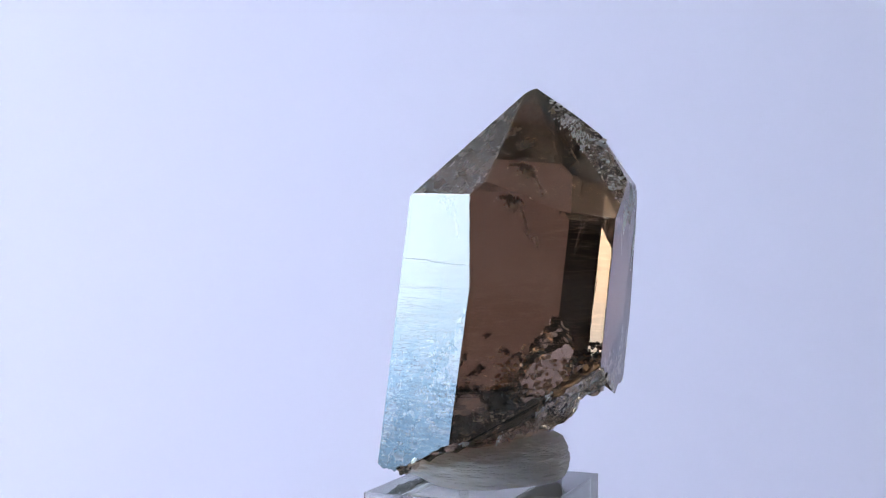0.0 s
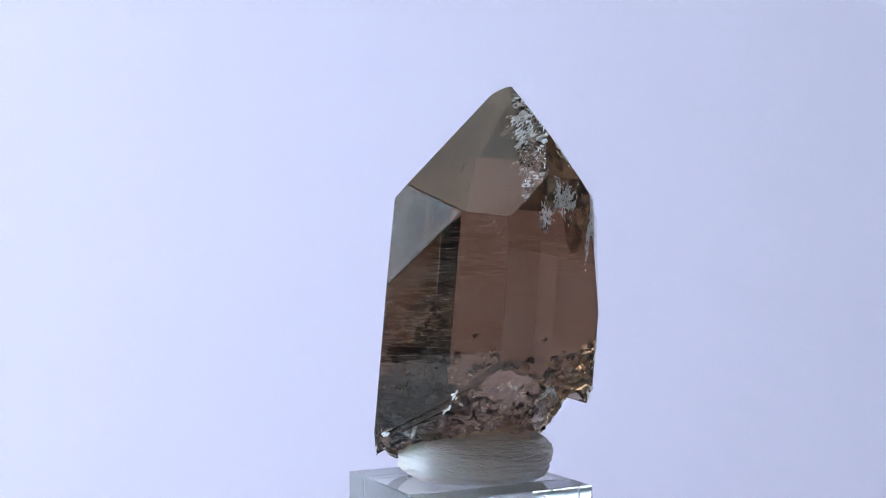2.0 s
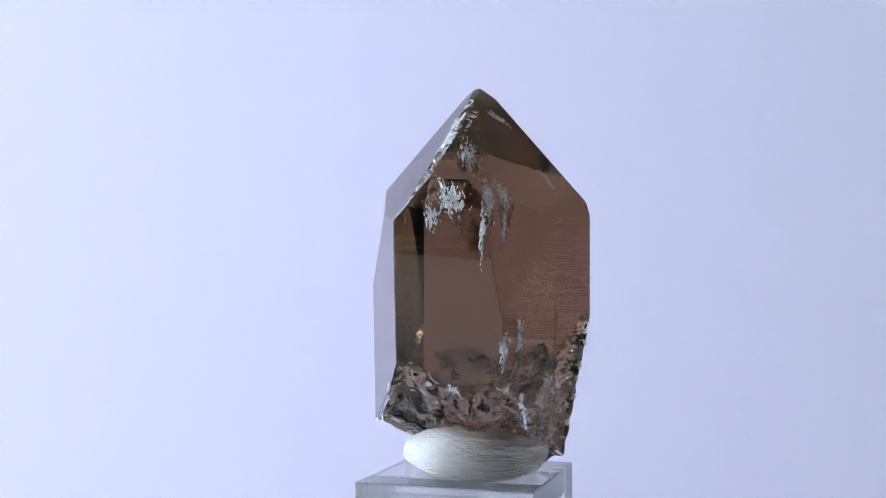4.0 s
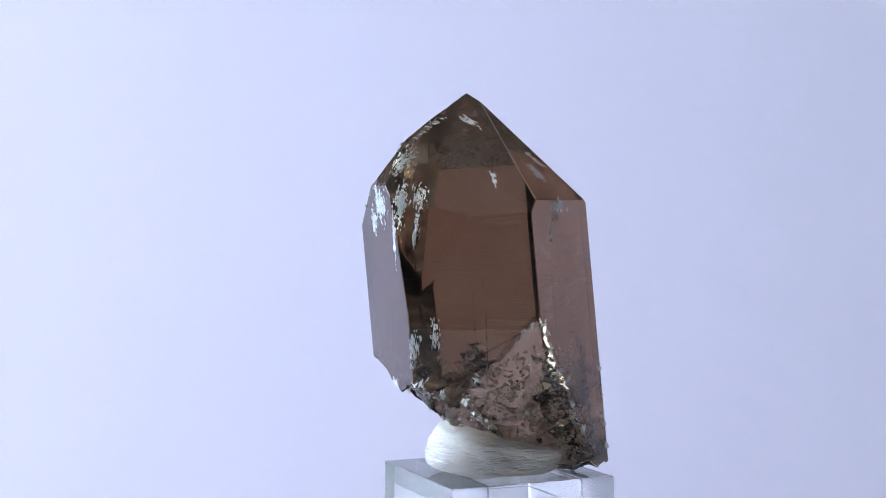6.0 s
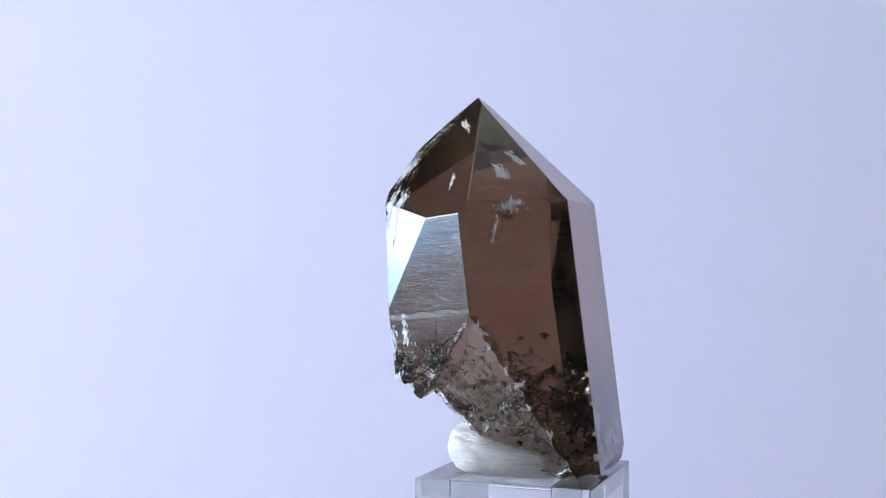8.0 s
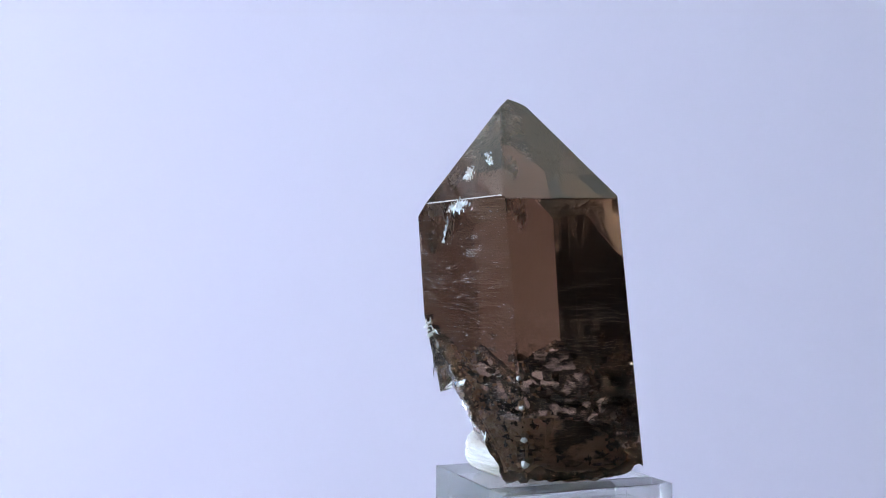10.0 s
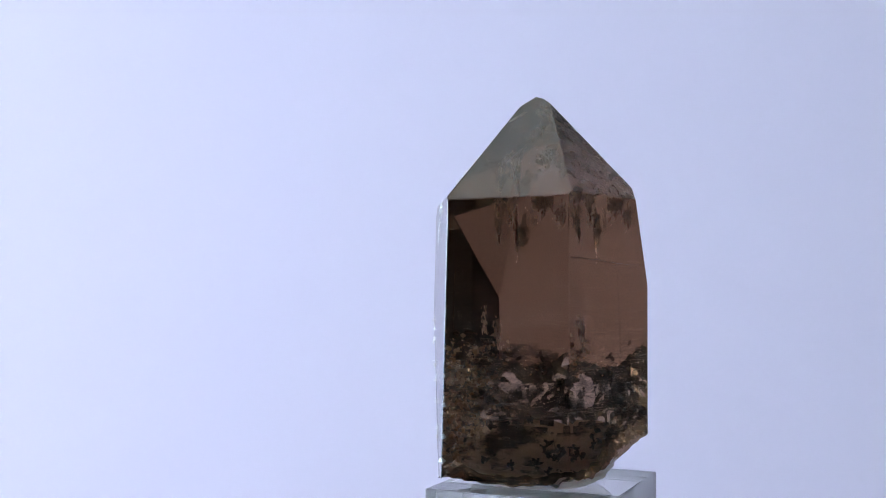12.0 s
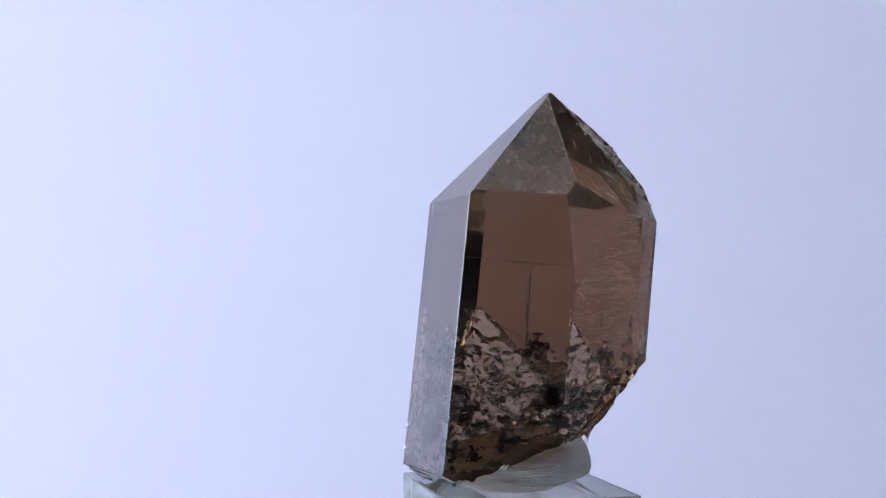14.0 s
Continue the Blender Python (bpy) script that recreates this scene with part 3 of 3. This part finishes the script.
def hairline(stone, points, r):
    """A thin wandering dark seam, for hairline cracks and for the line of a step ridge."""
    bm = bmesh.new()
    pts = []
    for a, b in zip(points, points[1:]):
        a, b = Vector(a), Vector(b)
        for k in range(6):
            p = a.lerp(b, k / 6)
            pts.append(p + 2.0 * Vector((noise.noise(p / 7), noise.noise(p / 7 + Vector((9, 0, 0))), noise.noise(p / 7 + Vector((0, 9, 0))))))
    pts.append(Vector(points[-1]))
    rings = []
    for i, p in enumerate(pts):
        w = (pts[min(i + 1, len(pts) - 1)] - pts[max(i - 1, 0)]).normalized()
        u = w.orthogonal().normalized()
        v = w.cross(u)
        rr = 0.6 * r * (0.4 + abs(noise.noise(p / 11)) * 1.4) * (0.3 if i in (0, len(pts) - 1) else 1)
        rings.append([bm.verts.new(p + rr * (u * math.cos(a) + v * math.sin(a))) for a in (0, 1.57, 3.14, 4.71)])
    for a, b in zip(rings, rings[1:]):
        for j in range(4):
            bm.faces.new((a[j], a[(j + 1) % 4], b[(j + 1) % 4], b[j]))
    bm.faces.new(rings[0][::-1])
    bm.faces.new(rings[-1])
    return part("hairline_seam", to_place(bm), DARK_FLAKE, stone, "dark hairline seam in the stone")


def chips(count, slot, keep, size):
    """Splinters lifting from the chipped or broken skin, half sunk in it."""
    bm = bmesh.new()
    faces = [f for f in BODY.faces if f.material_index == slot]
    areas = list(itertools.accumulate(f.calc_area() for f in faces))
    for _ in range(count):
        f = random.choices(faces, cum_weights=areas)[0]
        p = f.calc_center_median()
        p = Vector((p.x / U, p.y / U, (p.z - Z0) / U))
        if not keep(p):
            continue
        tip = (f.normal + 0.3 * Vector((random.gauss(0, 1), random.gauss(0, 1), random.gauss(0, 1)))).normalized()
        s = max(1.2, size * random.random() ** 2.0)
        add_flake(bm, p, s, min(0.7, s * 0.12), tip, random.choice((4, 5, 6)))
    return to_place(bm)


def splinters(stone, centre, wide, tall, lean, count):
    """A splintered patch in the skin: narrow plates that lie along one slant, whitened to imitate glints."""
    bm = bmesh.new()
    centre = Vector(centre)
    place, nrm = TREE.find_nearest(Vector((centre.x * U, centre.y * U, centre.z * U + Z0)))[:2]
    side = Vector((0, 0, 1)).cross(nrm).normalized()
    up = nrm.cross(side)
    along = (up * math.cos(lean) + side * math.sin(lean))
    across = nrm.cross(along)
    for _ in range(int(count * 2.5)):
        u, w = random.gauss(0, 0.45), random.gauss(0, 0.45)
        q = place + U * (along * tall * u + across * wide * (w + 0.5 * noise.noise(Vector((u * 2, centre.z, 0)))))
        at, n = TREE.find_nearest(q)[:2]
        p = Vector((at.x / U, at.y / U, (at.z - Z0) / U))
        n = (n + 0.3 * Vector((random.gauss(0, 1), random.gauss(0, 1), random.gauss(0, 1)))).normalized()
        ax = (along - n * along.dot(n)).normalized()
        ay = n.cross(ax)
        length = random.uniform(2, 9) * random.random() + 1.2
        low, top = [], []
        for i in range(6):
            a = 1.047 * i + random.uniform(-0.3, 0.3)
            r = random.uniform(0.6, 1.1)
            flat = ax * length * r * math.cos(a) + ay * min(length * 0.35, 1.8) * r * math.sin(a)
            low.append(bm.verts.new(p + flat - n * 0.6))
            top.append(bm.verts.new(p + flat * 0.8 + n * 0.35))
        bm.faces.new(top)
        bm.faces.new(low[::-1])
        for i in range(6):
            j = (i + 1) % 6
            bm.faces.new((low[i], low[j], top[j], top[i]))
    return part("splinter_patch", to_place(bm), GLINT, stone, "splintered patch in the skin, whitened to imitate glints", kind="stuff")


def ragged(p):
    return noise.noise(p / 34 + Vector((3, 8, 1))) > 0.08


def shard(stone, p, size, way):
    """A small six-sided crystal grown into a lower edge."""
    bm = bmesh.new()
    q = way.to_track_quat("Z", "Y")
    rings = []
    for z, r in ((-1.5, 0.75), (0.7, 0.9)):
        rings.append([bm.verts.new(p + q @ Vector((size * r * random.uniform(0.7, 1.1) * math.cos(a * 1.047), size * r * math.sin(a * 1.047), size * z))) for a in range(6)])
    tip = bm.verts.new(p + q @ Vector((0.2 * size, 0, 1.5 * size)))
    bm.faces.new(rings[0][::-1])
    for j in range(6):
        k = (j + 1) % 6
        bm.faces.new((rings[0][j], rings[0][k], rings[1][k], rings[1][j]))
        bm.faces.new((rings[1][j], rings[1][k], tip))
    return part("side_crystal", to_place(bm), FROST, stone, "small clear crystal grown on the edge")


def lower_edge(z):
    """The place of the ragged edge between two prism faces at height z."""
    (a, da), (c, dc) = PRISM[4], PRISM[5]
    ra, rc = da - a[2] * z, dc - c[2] * z
    det = a[0] * c[1] - a[1] * c[0]
    return Vector(((ra * c[1] - a[1] * rc) / det, (a[0] * rc - ra * c[0]) / det, z))


def smoky_crystal():
    stone = tagged(new("quartz_crystal"), "translucent brown smoky quartz point with a broken, included base", "crystal")
    rim = sorted({(round(v.co.x / U), round(v.co.y / U), round((v.co.z - Z0) / U)) for v in BODY.verts if {f.material_index == 1 for f in v.link_faces} == {True, False}})
    # white flakes on the skin stand in for sparkle off its cracks
    part("tip_chip", chips(230, 3, ragged, 9), FROST, stone, "white splinters imitating sparkle on the chipped side of the tip", kind="stuff")
    part("foot_chip", chips(420, 1, ragged, 8), FROST, stone, "white splinters imitating sparkle on the broken foot", kind="stuff")
    part("body", BODY, (QUARTZ, BROKEN, FROSTED, HACKLY, SMOOTH, STRIATED, STIPPLED), stone)
    part("dark_inclusion", dendrites(120, dark_cloud), DARK_FLAKE, stone, "black ragged mineral growths in the foot", kind="stuff")
    part("pale_inclusion", spread(1000, pale_cloud, 6.5, 160000), GOLD_FLAKE, stone, "golden and pale flakes in the broken side", kind="stuff")
    for centre, wide, tall, lean, count in (((-6, 45, 186), 7, 22, -0.7, 22), ((20, 74, 160), 5, 14, 0.4, 12), ((13, 126, 105), 22, 7, 0.1, 24), ((30, 129, 70), 3, 22, 0.3, 12),
                                            ((180, -40, 118), 14, 24, 0.1, 46), ((202, -30, 70), 6, 38, 0.15, 26), ((66, -31, 255), 7, 26, -1.0, 20), ((98, 51, 154), 4, 24, -0.3, 14),
                                            ((172, -90, 185), 20, 34, 0.5, 60), ((120, -110, 232), 18, 40, 0.6, 50), ((186, -124, 120), 8, 40, -0.3, 26), ((186, 0, -110), 10, 26, 0.0, 22),
                                            ((210, -58, 112), 10, 40, 0.05, 90), ((203, -66, 60), 5, 44, 0.1, 40), ((200, -118, 112), 26, 22, 0.25, 90), ((186, -150, 84), 12, 24, -0.2, 36), ((205, -30, -130), 12, 30, 0.1, 40),
                                            ((98, -92, 254), 16, 30, 0.7, 40), ((17, 78, 166), 10, 18, -0.5, 30), ((0, 115, 112), 20, 5, 0.0, 30)):
        splinters(stone, centre, wide, tall, lean, count)
    for centre in random.sample([c for c in rim if c[2] > -330], 22):
        splinters(stone, centre, random.uniform(5, 9), random.uniform(7, 14), random.uniform(-1.2, 1.2), random.randint(5, 14))
    # crack films under the chipped side of the tip and down the face below it
    veil(stone, Vector((86, -80, 258)), direction(-50, 45), 20, 26, 0.5)
    veil(stone, Vector((112, -110, 218)), direction(-60, 40), 26, 26, 0.9)
    veil(stone, Vector((142, -122, 186)), direction(-45, 35), 26, 28, 0.2)
    veil(stone, Vector((160, -80, 160)), direction(0, 25), 22, 34, 0.4)
    veil(stone, Vector((184, -112, 100)), direction(-35, 5), 22, 30, 0.3)
    veil(stone, Vector((188, -84, 58)), direction(-25, -10), 18, 40, 0.35)
    veil(stone, Vector((186, -30, 100)), direction(5, 8), 16, 50, -0.1)
    veil(stone, Vector((180, -14, -148)), direction(30, -5), 10, 26, 0.0)
    veil(stone, Vector((10, 50, 176)), direction(95, 40), 14, 16, 0.6)
    veil(stone, Vector((16, 116, 96)), direction(100, 10), 24, 13, 0.1)
    for k in range(4):
        z = -190 - 42 * k + random.uniform(-16, 16)
        size = random.uniform(4, 9)
        way = Vector((-0.5 + random.gauss(0, 0.3), 0.8 + random.gauss(0, 0.3), random.gauss(0, 0.9))).normalized()
        shard(stone, lower_edge(z) + Vector((0.5, -0.8, 0)) * size * 0.95, size, way)
    # smoky clouds over the foot
    for centre, az, wide, tall, tilt in (((-120, 0, -150), 156, 90, 34, 20), ((-140, -30, -215), 156, 95, 40, -10), ((-150, 0, -290), 150, 90, 50, 10),
                                         ((-130, -130, -200), -141, 90, 40, 15), ((-150, -120, -290), -141, 80, 45, 0), ((-60, 60, -250), 100, 80, 60, 0),
                                         ((0, -150, -215), -88, 80, 30, 30), ((-90, -150, -270), -95, 70, 30, 0)):
        wisp(stone, centre, az, wide, tall, tilt)
    # the first is a step ridge, its line put in as a dark seam
    hairline(stone, [(136, 57, -11), (129, 62, -60), (128, 62, -88), (125, 61, -150), (124, 60, -196)], 1.4)
    hairline(stone, [(59, 48, 208), (78, 41, 190), (92, 42, 171), (100, 61, 144)], 1.7)
    hairline(stone, [(102, 70, 133), (94, 95, 121), (90, 115, 109)], 1.2)
    hairline(stone, [(16, 117, 97), (20, 119, 69), (39, 122, 36)], 1.6)
    hairline(stone, [(-116, -178, 7), (-122, -180, -64), (-127, -180, -108), (-130, -182, -148)], 1.5)
    hairline(stone, [(-140, -170, -153), (-121, -195, -161), (-103, -218, -167)], 2.6)
    hairline(stone, [(-186, -91, 21), (-157, -127, 18), (-129, -163, 13), (-102, -197, 9), (-79, -226, 9)], 1.0)
    return stone


room()
ceiling_glow()
table()
paper_sweep()
PLATTER = turntable()
RISER = acrylic_riser()
LUMP = putty_lump()
STONE = smoky_crystal()


def motions():
    for thing in (PLATTER, RISER, LUMP, STONE):
        walk(thing, [(t, pose(AXIS[0], AXIS[1], 0, 0, 0, a)) for t, a in TURNS])


motions()
